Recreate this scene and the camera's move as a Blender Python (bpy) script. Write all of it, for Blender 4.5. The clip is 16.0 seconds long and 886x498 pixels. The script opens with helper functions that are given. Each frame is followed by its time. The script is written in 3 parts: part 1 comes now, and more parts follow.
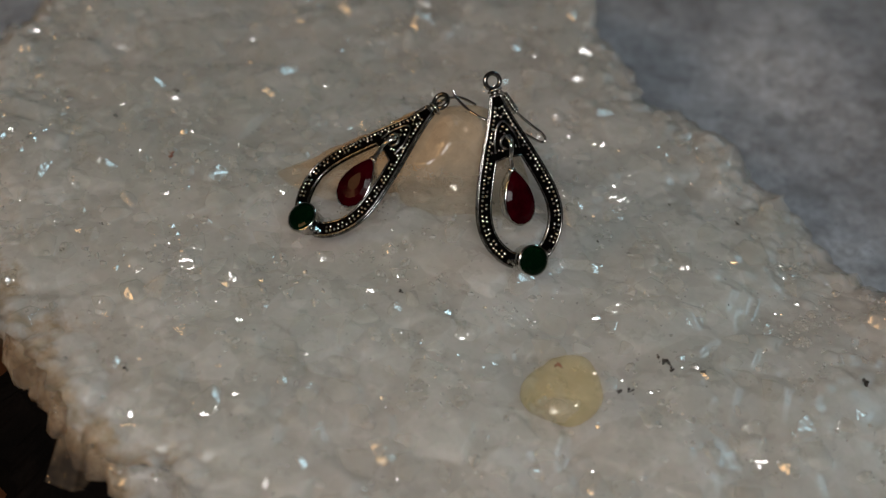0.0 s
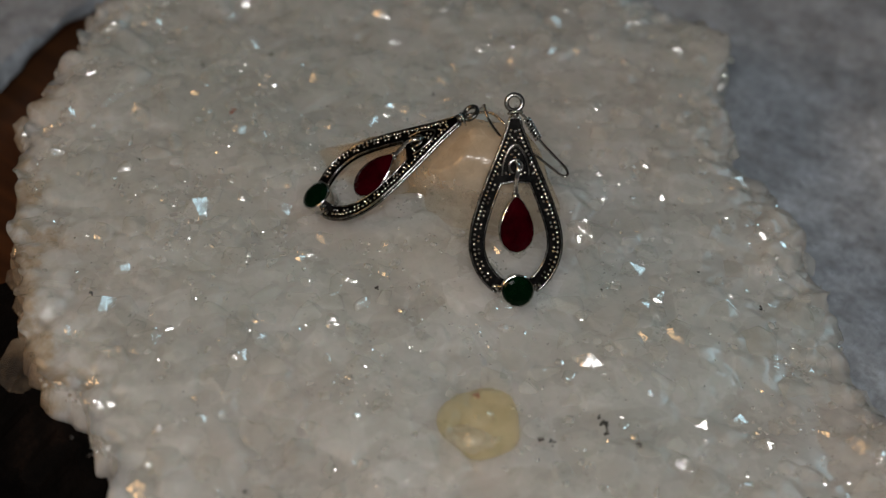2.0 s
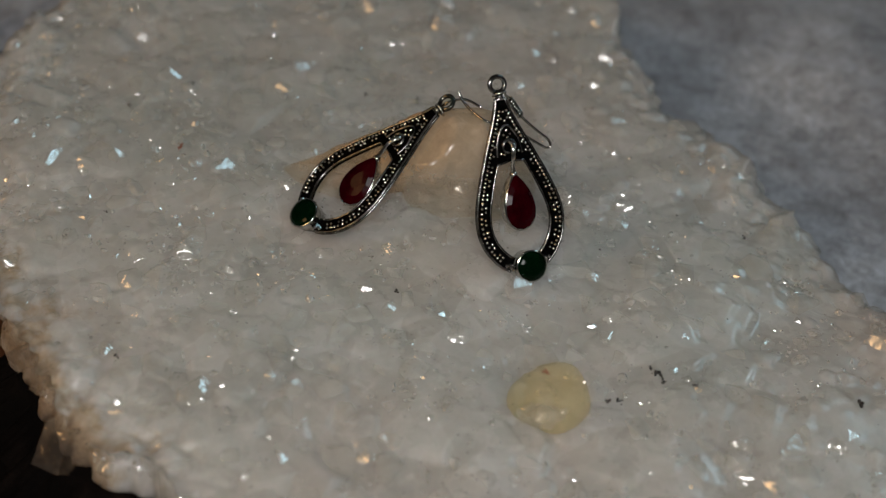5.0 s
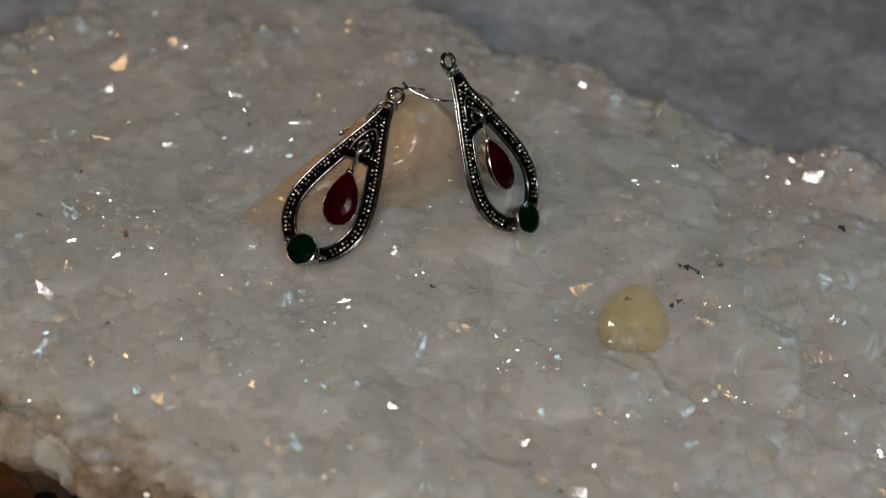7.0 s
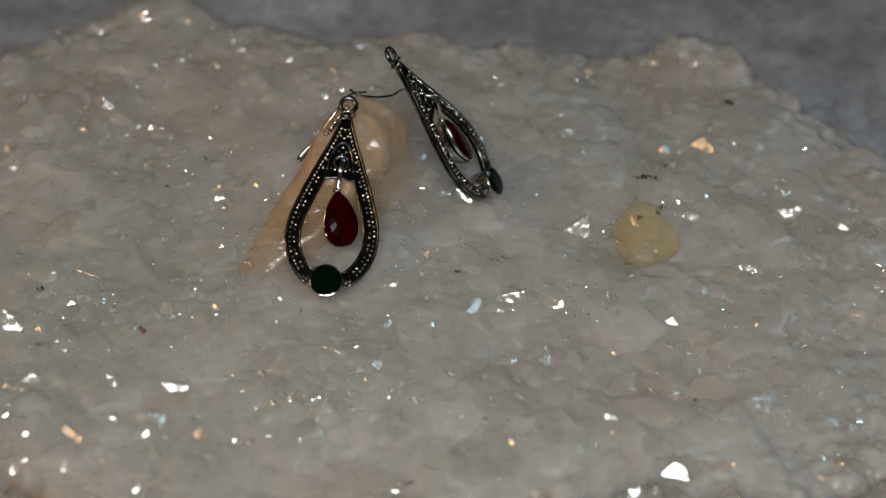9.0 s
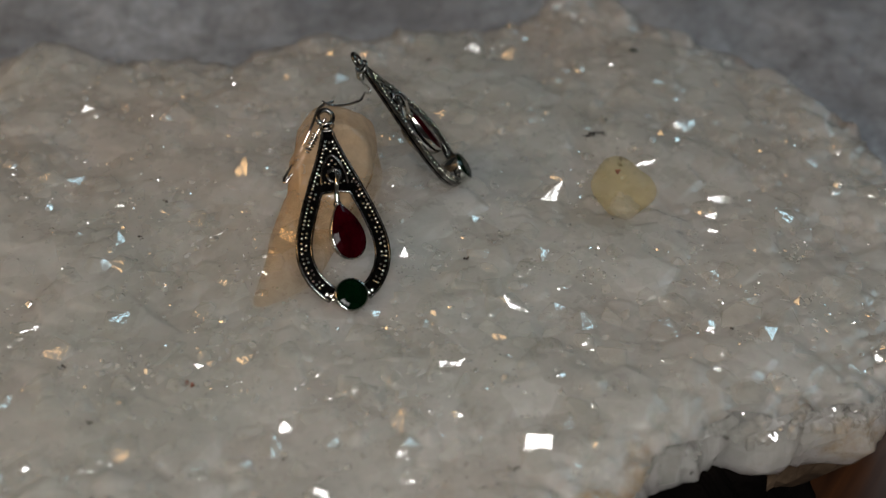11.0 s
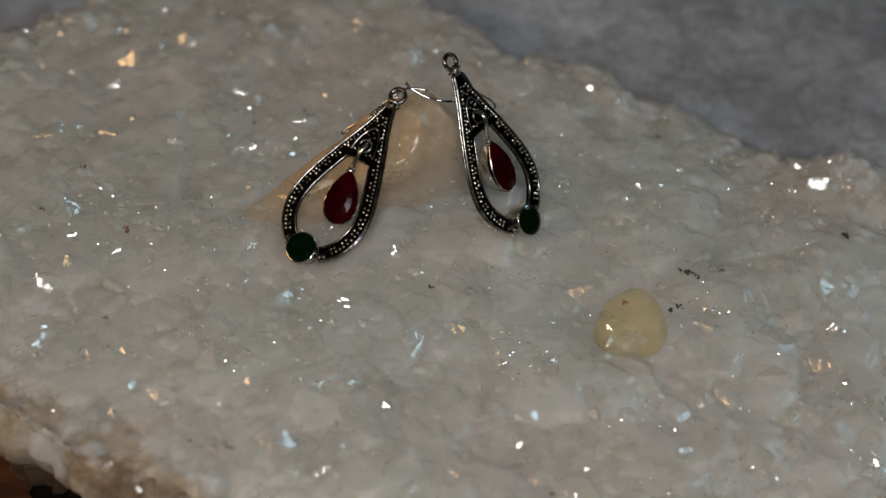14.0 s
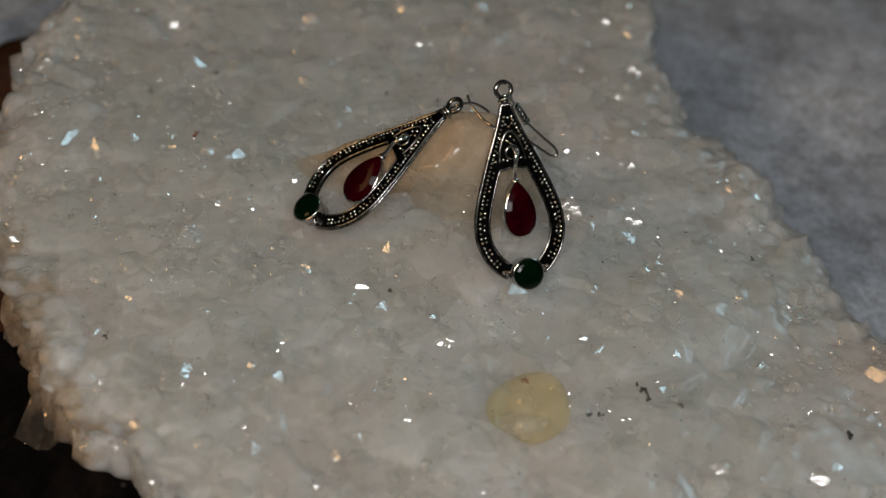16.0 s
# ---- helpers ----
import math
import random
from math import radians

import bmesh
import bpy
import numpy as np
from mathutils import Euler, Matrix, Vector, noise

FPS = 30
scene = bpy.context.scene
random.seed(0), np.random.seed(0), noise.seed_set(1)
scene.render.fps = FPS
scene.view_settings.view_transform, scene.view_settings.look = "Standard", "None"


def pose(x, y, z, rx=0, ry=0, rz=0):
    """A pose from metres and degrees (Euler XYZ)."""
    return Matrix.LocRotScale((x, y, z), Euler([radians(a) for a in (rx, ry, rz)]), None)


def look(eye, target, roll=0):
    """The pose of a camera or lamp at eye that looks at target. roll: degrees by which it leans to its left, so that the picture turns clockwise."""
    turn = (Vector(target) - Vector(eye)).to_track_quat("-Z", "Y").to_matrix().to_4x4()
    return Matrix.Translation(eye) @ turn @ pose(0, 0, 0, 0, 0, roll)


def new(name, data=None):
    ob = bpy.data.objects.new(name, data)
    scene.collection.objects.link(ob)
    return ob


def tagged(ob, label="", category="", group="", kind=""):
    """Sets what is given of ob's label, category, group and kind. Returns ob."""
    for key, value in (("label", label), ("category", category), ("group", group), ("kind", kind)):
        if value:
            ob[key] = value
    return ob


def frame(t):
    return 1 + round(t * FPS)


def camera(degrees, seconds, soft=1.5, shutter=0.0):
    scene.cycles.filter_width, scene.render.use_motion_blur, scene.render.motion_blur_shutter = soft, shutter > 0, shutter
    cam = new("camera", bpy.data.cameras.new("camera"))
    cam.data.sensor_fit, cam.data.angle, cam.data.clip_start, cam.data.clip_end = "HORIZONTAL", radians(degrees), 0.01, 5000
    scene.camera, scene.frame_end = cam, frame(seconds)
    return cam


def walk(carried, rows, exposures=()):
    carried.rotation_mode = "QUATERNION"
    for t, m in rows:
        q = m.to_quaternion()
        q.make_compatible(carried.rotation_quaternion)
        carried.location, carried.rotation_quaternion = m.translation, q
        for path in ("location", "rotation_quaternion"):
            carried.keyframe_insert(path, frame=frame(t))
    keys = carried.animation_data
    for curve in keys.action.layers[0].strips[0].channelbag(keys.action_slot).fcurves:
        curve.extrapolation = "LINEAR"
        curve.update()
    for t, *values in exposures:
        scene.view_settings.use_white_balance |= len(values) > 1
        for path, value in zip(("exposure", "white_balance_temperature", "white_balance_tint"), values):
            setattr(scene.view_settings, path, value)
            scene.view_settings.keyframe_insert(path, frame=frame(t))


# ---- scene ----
cam = camera(33.46, 16.0, soft=1.35)
cam.data.dof.use_dof = True
cam.data.dof.focus_distance = 0.335
cam.data.dof.aperture_fstop = 10.0

eye_pose = look((0.0, -0.25, 0.275), (0.0096, 0.0, 0.0429), 2.2)
walk(cam, [(0, eye_pose), (16, eye_pose)], [(0, 0.0), (16, 0.0)])

# Turn of the turntable, with all that stands on it: seconds, degrees
TURNS = [
    (0, -18.5), (0.5, -22.2), (1, -26.0), (1.5, -31.7), (2, -38.6), (2.5, -47.1), (3, -51.6), (3.5, -47.1),
    (4, -39.0), (4.2, -36.0), (4.8, -25.4), (5.25, -17.5), (5.7, -9.8), (6.3, -0.8), (6.5, 1.6), (7, 8.6),
    (7.5, 15.3), (8, 21.7), (8.5, 29.8), (9, 37.4), (9.5, 43.9), (9.7, 46.8), (10.2, 52.8), (10.7, 55.8),
    (11.2, 53.6), (11.8, 45.6), (12, 42.2), (12.5, 32.2), (13, 22.0), (13.5, 14.5), (14, 7.2), (14.5, -1.7),
    (15, -7.8), (15.5, -16.1), (16, -27.2),
]

# ---------------------------------------------------------------- light
world = bpy.data.worlds.new("room_light")
scene.world = world
world.use_nodes = True
bg = world.node_tree.nodes["Background"]
bg.inputs["Color"].default_value = (0.75, 0.86, 1.0, 1)
bg.inputs["Strength"].default_value = 0.05


def area(name, eye, target, sx, sy, watts, colour):
    data = bpy.data.lights.new(name, "AREA")
    data.shape, data.size, data.size_y, data.energy, data.color = "RECTANGLE", sx, sy, watts, colour
    ob = new(name, data)
    ob.matrix_world = look(eye, target)
    return ob


area("window_light", (0.82, 0.66, 0.80), (0, 0.04, 0.04), 0.32, 0.30, 1.9, (0.52, 0.84, 1.0))
area("room_lamp", (-0.78, -0.24, 0.66), (0.02, -0.01, 0.04), 0.30, 0.26, 1.75, (1.0, 0.58, 0.24))
# unseen fill lamp added low on the camera's side to brighten the near stone
area("front_fill", (-0.01, -0.43, 0.46), (-0.01, -0.10, 0.04), 0.22, 0.12, 2.4, (0.985, 0.975, 0.955))


# ---------------------------------------------------------------- materials
cluster = tagged(new("quartz_cluster"), "milky grey druzy quartz slab with sparkling points on a turntable", "mineral")


def stone_place(nt):
    """Places in the stone's own space, which turn with it."""
    co = nt.nodes.new("ShaderNodeTexCoord")
    co.object = cluster
    return co.outputs["Object"]


def nodes_of(name):
    m = bpy.data.materials.new(name)
    m.use_nodes = True
    nt = m.node_tree
    return m, nt, nt.nodes["Principled BSDF"]


def node(nt, kind, **values):
    n = nt.nodes.new(kind)
    for key, value in values.items():
        n.inputs[key.replace("_", " ")].default_value = value
    return n


def noise_node(nt, scale, detail=4.0, rough=0.6):
    co = nt.nodes.new("ShaderNodeTexCoord")
    n = node(nt, "ShaderNodeTexNoise", Scale=scale, Detail=detail, Roughness=rough)
    nt.links.new(co.outputs["Object"], n.inputs["Vector"])
    return n


def ramp(nt, source, stops):
    r = nt.nodes.new("ShaderNodeValToRGB")
    while len(r.color_ramp.elements) < len(stops):
        r.color_ramp.elements.new(0.5)
    for e, (p, c) in zip(r.color_ramp.elements, stops):
        e.position, e.color = p, (*c, 1)
    nt.links.new(source, r.inputs["Fac"])
    return r.outputs["Color"]


def mixed(nt, fac, a, b, blend="MIX"):
    m = nt.nodes.new("ShaderNodeMix")
    m.data_type, m.blend_type = "RGBA", blend
    if isinstance(fac, float):
        m.inputs["Factor"].default_value = fac
    else:
        nt.links.new(fac, m.inputs["Factor"])
    nt.links.new(a, m.inputs["A"])
    nt.links.new(b, m.inputs["B"])
    return m.outputs["Result"]


def bump(nt, bsdf, source, strength, distance):
    b = node(nt, "ShaderNodeBump", Strength=strength, Distance=distance)
    nt.links.new(source, b.inputs["Height"])
    nt.links.new(b.outputs["Normal"], bsdf.inputs["Normal"])


def quartz_colour(nt, place):
    big = node(nt, "ShaderNodeTexNoise", Scale=17.0, Detail=3.0, Roughness=0.6)
    mid = node(nt, "ShaderNodeTexNoise", Scale=85.0, Detail=5.0, Roughness=0.62, Distortion=0.8)
    fine = node(nt, "ShaderNodeTexNoise", Scale=420.0, Detail=5.0, Roughness=0.7)
    for n in (big, mid, fine):
        nt.links.new(place, n.inputs["Vector"])
    # crystals grown into one another: rounded zones of slightly different cloudiness, with paler seams
    warp = node(nt, "ShaderNodeVectorMath")
    warp.operation = "MULTIPLY_ADD"
    warp.inputs[1].default_value = (0.0035, 0.0035, 0.0035)
    nt.links.new(mid.outputs["Color"], warp.inputs[0])
    nt.links.new(place, warp.inputs[2])
    zones = node(nt, "ShaderNodeTexVoronoi", Scale=85.0)
    small = node(nt, "ShaderNodeTexVoronoi", Scale=240.0)
    seams = node(nt, "ShaderNodeTexVoronoi", Scale=85.0)
    seams.feature = "DISTANCE_TO_EDGE"
    for n in (zones, small, seams):
        nt.links.new(warp.outputs["Vector"], n.inputs["Vector"])
    wide = ramp(nt, big.outputs["Fac"], [(0.32, (0.395, 0.402, 0.375)), (0.5, (0.425, 0.416, 0.388)), (0.68, (0.442, 0.412, 0.376))])
    tone = ramp(nt, zones.outputs["Color"], [(0.1, (0.92, 0.905, 0.885)), (0.5, (0.99, 0.98, 0.96)), (0.9, (1.08, 1.085, 1.09))])
    fleck = ramp(nt, small.outputs["Color"], [(0.15, (0.96, 0.955, 0.95)), (0.5, (1.0, 1.0, 1.0)), (0.85, (1.05, 1.05, 1.055))])
    seam = ramp(nt, seams.outputs["Distance"], [(0.0, (1.03, 1.03, 1.03)), (0.05, (1.01, 1.01, 1.01)), (0.12, (0.99, 0.99, 0.99)), (0.35, (1.0, 1.0, 1.0))])
    grain = ramp(nt, fine.outputs["Fac"], [(0.25, (0.90, 0.895, 0.89)), (0.48, (0.99, 0.99, 0.99)), (0.75, (1.06, 1.06, 1.07))])
    colour = mixed(nt, 1.0, mixed(nt, 1.0, wide, tone, "MULTIPLY"), fleck, "MULTIPLY")
    colour = mixed(nt, 1.0, mixed(nt, 1.0, colour, seam, "MULTIPLY"), grain, "MULTIPLY")
    # rust and dirt in the broken front edge
    along = node(nt, "ShaderNodeVectorMath")
    along.operation = "DOT_PRODUCT"
    along.inputs[1].default_value = (-0.60, -0.80, 0.0)
    nt.links.new(place, along.inputs[0])
    dirt = node(nt, "ShaderNodeTexNoise", Scale=70.0, Detail=6.0, Roughness=0.7)
    nt.links.new(place, dirt.inputs["Vector"])
    reach = node(nt, "ShaderNodeMapRange", From_Min=0.062, From_Max=0.093, To_Min=-0.28, To_Max=0.22)
    nt.links.new(along.outputs["Value"], reach.inputs["Value"])
    total = nt.nodes.new("ShaderNodeMath")
    total.operation = "ADD"
    nt.links.new(dirt.outputs["Fac"], total.inputs[0])
    nt.links.new(reach.outputs["Result"], total.inputs[1])
    stain = ramp(nt, total.outputs["Value"], [(0.44, (1.0, 1.0, 1.0)), (0.58, (0.80, 0.68, 0.54)), (0.70, (0.50, 0.38, 0.27)), (0.82, (0.18, 0.15, 0.13))])
    return mixed(nt, 1.0, colour, stain, "MULTIPLY"), fine


def bed_material():
    """The cloudy inside of the stone."""
    m, nt, b = nodes_of("cloudy_quartz")
    place = stone_place(nt)
    colour, fine = quartz_colour(nt, place)
    nt.links.new(colour, b.inputs["Base Color"])
    sheen = node(nt, "ShaderNodeTexNoise", Scale=130.0, Detail=3.0, Roughness=0.6)
    nt.links.new(place, sheen.inputs["Vector"])
    nt.links.new(ramp(nt, sheen.outputs["Fac"], [(0.36, (0.20, 0.20, 0.20)), (0.5, (0.34, 0.34, 0.34)), (0.66, (0.5, 0.5, 0.5))]), b.inputs["Roughness"])
    b.inputs["IOR"].default_value = 1.56
    b.inputs["Subsurface Weight"].default_value = 1.0
    b.inputs["Subsurface Radius"].default_value = (0.9, 1.0, 0.92)
    b.inputs["Subsurface Scale"].default_value = 0.022
    b.inputs["Specular IOR Level"].default_value = 0.35
    bump(nt, b, fine.outputs["Fac"], 0.05, 0.0004)
    return m


def clear_crystal(name, clear, rough, tint=(1.0, 1.0, 1.0), shine=0.09, pale=None, depth=(0.99, 0.99, 0.985)):
    """Half-clear crystal: a cloudy body that lets light through, under a glossy face."""
    m, nt, b = nodes_of(name)
    nt.nodes.remove(b)
    geo = nt.nodes.new("ShaderNodeNewGeometry")
    place = stone_place(nt)
    colour, fine = quartz_colour(nt, place)
    dye = nt.nodes.new("ShaderNodeRGB")
    dye.outputs[0].default_value = (*tint, 1)
    dyed = dye.outputs[0]
    if pale:
        # colour zones: peach in the long foot, paler in the block
        split = node(nt, "ShaderNodeSeparateXYZ")
        nt.links.new(place, split.inputs[0])
        zone = node(nt, "ShaderNodeMapRange", From_Min=-0.012, From_Max=0.012)
        nt.links.new(split.outputs["X"], zone.inputs["Value"])
        white = nt.nodes.new("ShaderNodeRGB")
        white.outputs[0].default_value = (*pale, 1)
        dyed = mixed(nt, zone.outputs["Result"], dyed, white.outputs[0])
        # cloudy tip, clear root
        height = split.outputs["Z"]
    colour = mixed(nt, 1.0, colour, dyed, "MULTIPLY")
    bump_node = node(nt, "ShaderNodeBump", Strength=0.12, Distance=0.0003)
    nt.links.new(fine.outputs["Fac"], bump_node.inputs["Height"])
    solid = nt.nodes.new("ShaderNodeBsdfDiffuse")
    through_light = nt.nodes.new("ShaderNodeBsdfTranslucent")
    glass = node(nt, "ShaderNodeBsdfTransparent", Color=(*depth, 1))
    gloss = nt.nodes.new("ShaderNodeBsdfGlossy")
    for n in (solid, through_light):
        nt.links.new(colour, n.inputs["Color"])
    nt.links.new(bump_node.outputs["Normal"], solid.inputs["Normal"])
    chip = node(nt, "ShaderNodeBump", Strength=0.42, Distance=0.0005)
    rough_face = node(nt, "ShaderNodeTexNoise", Scale=650.0, Detail=2.0, Roughness=0.5)
    nt.links.new(place, rough_face.inputs["Vector"])
    nt.links.new(rough_face.outputs["Fac"], chip.inputs["Height"])
    nt.links.new(chip.outputs["Normal"], gloss.inputs["Normal"])
    body = node(nt, "ShaderNodeMixShader", Fac=0.2)
    nt.links.new(solid.outputs["BSDF"], body.inputs[1])
    nt.links.new(through_light.outputs["BSDF"], body.inputs[2])
    cloud = nt.nodes.new("ShaderNodeMixShader")
    frost = node(nt, "ShaderNodeTexNoise", Scale=75.0, Detail=4.0, Roughness=0.7)
    nt.links.new(place, frost.inputs["Vector"])
    share = node(nt, "ShaderNodeMapRange", From_Min=0.4, From_Max=0.75, To_Min=clear, To_Max=clear - 0.14)
    nt.links.new(frost.outputs["Fac"], share.inputs["Value"])
    if pale:
        root = node(nt, "ShaderNodeMapRange", From_Min=0.042, From_Max=0.061, To_Min=0.95, To_Max=clear)
        root.interpolation_type = "SMOOTHSTEP"
        nt.links.new(height, root.inputs["Value"])
        less = node(nt, "ShaderNodeMath")
        less.operation = "SUBTRACT"
        nt.links.new(frost.outputs["Fac"], less.inputs[0])
        less.inputs[1].default_value = 0.5
        both = node(nt, "ShaderNodeMath")
        both.operation = "MULTIPLY_ADD"
        both.use_clamp = True
        nt.links.new(less.outputs["Value"], both.inputs[0])
        both.inputs[1].default_value = -0.5
        nt.links.new(root.outputs["Result"], both.inputs[2])
        nt.links.new(both.outputs["Value"], cloud.inputs["Fac"])
    else:
        nt.links.new(share.outputs["Result"], cloud.inputs["Fac"])
    nt.links.new(body.outputs["Shader"], cloud.inputs[1])
    nt.links.new(glass.outputs["BSDF"], cloud.inputs[2])
    polish = ramp(nt, geo.outputs["Random Per Island"], [(0.0, (rough * 0.4,) * 3), (0.55, (rough,) * 3), (1.0, (rough * 3.5,) * 3)])
    nt.links.new(polish, gloss.inputs["Roughness"])
    face = node(nt, "ShaderNodeLayerWeight", Blend=0.25)
    fres = node(nt, "ShaderNodeMapRange", From_Min=0.0, From_Max=1.0, To_Min=shine, To_Max=shine * 1.3)
    nt.links.new(face.outputs["Facing"], fres.inputs["Value"])
    skin = nt.nodes.new("ShaderNodeMixShader")
    nt.links.new(fres.outputs["Result"], skin.inputs["Fac"])
    nt.links.new(cloud.outputs["Shader"], skin.inputs[1])
    nt.links.new(gloss.outputs["BSDF"], skin.inputs[2])
    nt.links.new(skin.outputs["Shader"], nt.nodes["Material Output"].inputs["Surface"])
    return m


def plain(name, stops, scale, rough=0.5, metal=0.0, relief=0.0, sss=0.0, sss_scale=0.004, ior=1.5, coat=0.0):
    m, nt, b = nodes_of(name)
    n = noise_node(nt, scale)
    nt.links.new(ramp(nt, n.outputs["Fac"], stops), b.inputs["Base Color"])
    b.inputs["Roughness"].default_value = rough
    b.inputs["Metallic"].default_value = metal
    b.inputs["IOR"].default_value = ior
    b.inputs["Coat Weight"].default_value = coat
    if sss:
        b.inputs["Subsurface Weight"].default_value = sss
        b.inputs["Subsurface Radius"].default_value = (1.0, 0.7, 0.45)
        b.inputs["Subsurface Scale"].default_value = sss_scale
    if relief:
        bump(nt, b, n.outputs["Fac"], 0.6, relief)
    return m


BED = bed_material()
QUARTZ = clear_crystal("clear_quartz", 0.80, 0.06, (1.95, 1.95, 1.97), 0.13)
GLITTER = clear_crystal("glittering_quartz", 0.56, 0.05, (1.85, 1.85, 1.87), 0.28)
MATRIX = plain("iron_stained_matrix", [(0.38, (0.010, 0.007, 0.005)), (0.52, (0.045, 0.027, 0.015)), (0.70, (0.13, 0.09, 0.058))], 50.0, 0.8, relief=0.003, ior=1.3)
# base rock, coloured near-black so the shadow under the slab is in it
SHADED_ROCK = plain("shaded_matrix", [(0.35, (0.0015, 0.0013, 0.0012)), (0.6, (0.004, 0.003, 0.0026)), (0.8, (0.012, 0.007, 0.005))], 90.0, 0.95, relief=0.004, ior=1.1)
PAINT = plain("wall_paint", [(0.3, (0.30, 0.30, 0.31)), (0.7, (0.36, 0.36, 0.36))], 6.0, 0.8, relief=0.001)
CALCITE = clear_crystal("peach_calcite", 0.56, 0.20, (1.66, 1.08, 0.60), 0.05, (1.66, 1.32, 1.02), (0.99, 0.945, 0.88))
HONEY = clear_crystal("honey_crystal", 0.84, 0.6, (1.50, 1.30, 0.76), 0.006, depth=(0.99, 0.97, 0.90))
SPECK = plain("dark_mineral", [(0.4, (0.012, 0.010, 0.009)), (0.6, (0.05, 0.04, 0.035))], 900.0, 0.6)
RUST = plain("rust_mineral", [(0.4, (0.10, 0.025, 0.015)), (0.6, (0.20, 0.07, 0.04))], 900.0, 0.6)
SILVER = plain("bright_silver", [(0.35, (0.34, 0.33, 0.31)), (0.6, (0.60, 0.59, 0.56))], 500.0, 0.09, 1.0)
BEAD = plain("bead_silver", [(0.35, (0.46, 0.42, 0.35)), (0.6, (0.74, 0.69, 0.60))], 500.0, 0.07, 1.0)
AGED = plain("aged_silver", [(0.35, (0.08, 0.076, 0.072)), (0.65, (0.32, 0.31, 0.295))], 600.0, 0.16, 1.0)
TARNISH = plain("oxidised_silver", [(0.35, (0.0014, 0.0014, 0.0015)), (0.65, (0.006, 0.0057, 0.0054))], 700.0, 0.42, 1.0, relief=0.0001)
RUBY = plain("ruby", [(0.35, (0.010, 0.0002, 0.0008)), (0.65, (0.024, 0.0004, 0.002))], 260.0, 0.12, ior=1.14)
EMERALD = plain("green_stone", [(0.35, (0.0004, 0.0038, 0.0012)), (0.65, (0.0008, 0.007, 0.0022))], 300.0, 0.08, ior=1.2)


def cloth_material():
    m, nt, b = nodes_of("grey_fleece")
    big = noise_node(nt, 22.0, 5.0, 0.65)
    tuft = noise_node(nt, 120.0, 4.0, 0.7)
    fine = noise_node(nt, 420.0, 5.0, 0.7)
    a = ramp(nt, big.outputs["Fac"], [(0.36, (0.23, 0.242, 0.275)), (0.52, (0.39, 0.412, 0.455)), (0.66, (0.53, 0.55, 0.59))])
    g = ramp(nt, tuft.outputs["Fac"], [(0.35, (0.62, 0.60, 0.585)), (0.5, (0.94, 0.93, 0.92)), (0.65, (1.15, 1.15, 1.16))])
    f = ramp(nt, fine.outputs["Fac"], [(0.3, (0.6, 0.585, 0.575)), (0.6, (1.0, 1.0, 1.0))])
    nt.links.new(mixed(nt, 1.0, mixed(nt, 1.0, a, g, "MULTIPLY"), f, "MULTIPLY"), b.inputs["Base Color"])
    b.inputs["Roughness"].default_value = 0.95
    b.inputs["Sheen Weight"].default_value = 0.25
    bump(nt, b, fine.outputs["Fac"], 0.8, 0.003)
    return m


def wood_material():
    m, nt, b = nodes_of("brown_wood")
    co = nt.nodes.new("ShaderNodeTexCoord")
    mp = node(nt, "ShaderNodeMapping", Scale=(3.0, 40.0, 40.0))
    n = node(nt, "ShaderNodeTexNoise", Scale=4.0, Detail=6.0, Roughness=0.65)
    nt.links.new(co.outputs["Object"], mp.inputs["Vector"])
    nt.links.new(mp.outputs["Vector"], n.inputs["Vector"])
    nt.links.new(ramp(nt, n.outputs["Fac"], [(0.3, (0.020, 0.007, 0.003)), (0.5, (0.048, 0.017, 0.006)), (0.7, (0.085, 0.031, 0.010))]), b.inputs["Base Color"])
    b.inputs["Roughness"].default_value = 0.42
    bump(nt, b, n.outputs["Fac"], 0.3, 0.0006)
    return m


CLOTH = cloth_material()
WOOD = wood_material()
MM = 0.001


# ---------------------------------------------------------------- mesh helpers
def part(name, bm, material, parent=None, label="", smooth=False):
    me = bpy.data.meshes.new(name)
    bm.normal_update()
    bm.to_mesh(me)
    bm.free()
    if smooth:
        for p in me.polygons:
            p.use_smooth = True
    me.materials.append(material)
    ob = new(name, me)
    ob.parent = parent
    if label:
        tagged(ob, label)
    return ob


def tube(bm, path, r, sides=8, closed=False, taper=None):
    """A round rod along a list of points."""
    pts = [Vector(p) for p in path]
    n = len(pts)
    rings = []
    side = None
    for i, p in enumerate(pts):
        a = pts[(i - 1) % n] if closed or i else p
        b = pts[(i + 1) % n] if closed or i < n - 1 else p
        d = (b - a).normalized()
        if side is None:
            side = d.orthogonal().normalized()
        side = (side - d * side.dot(d)).normalized()
        up = d.cross(side)
        rr = r * (taper(i / (n - 1)) if taper else 1)
        rings.append([bm.verts.new(p + rr * (math.cos(k * math.tau / sides) * side + math.sin(k * math.tau / sides) * up)) for k in range(sides)])
    for i in range(n if closed else n - 1):
        lo, hi = rings[i], rings[(i + 1) % n]
        shift = 0
        if closed and i == n - 1:
            shift = min(range(sides), key=lambda s: (lo[0].co - hi[s].co).length)
        for k in range(sides):
            bm.faces.new((lo[k], lo[(k + 1) % sides], hi[(k + 1 + shift) % sides], hi[(k + shift) % sides]))
    if not closed:
        bm.faces.new(rings[0][::-1])
        bm.faces.new(rings[-1])


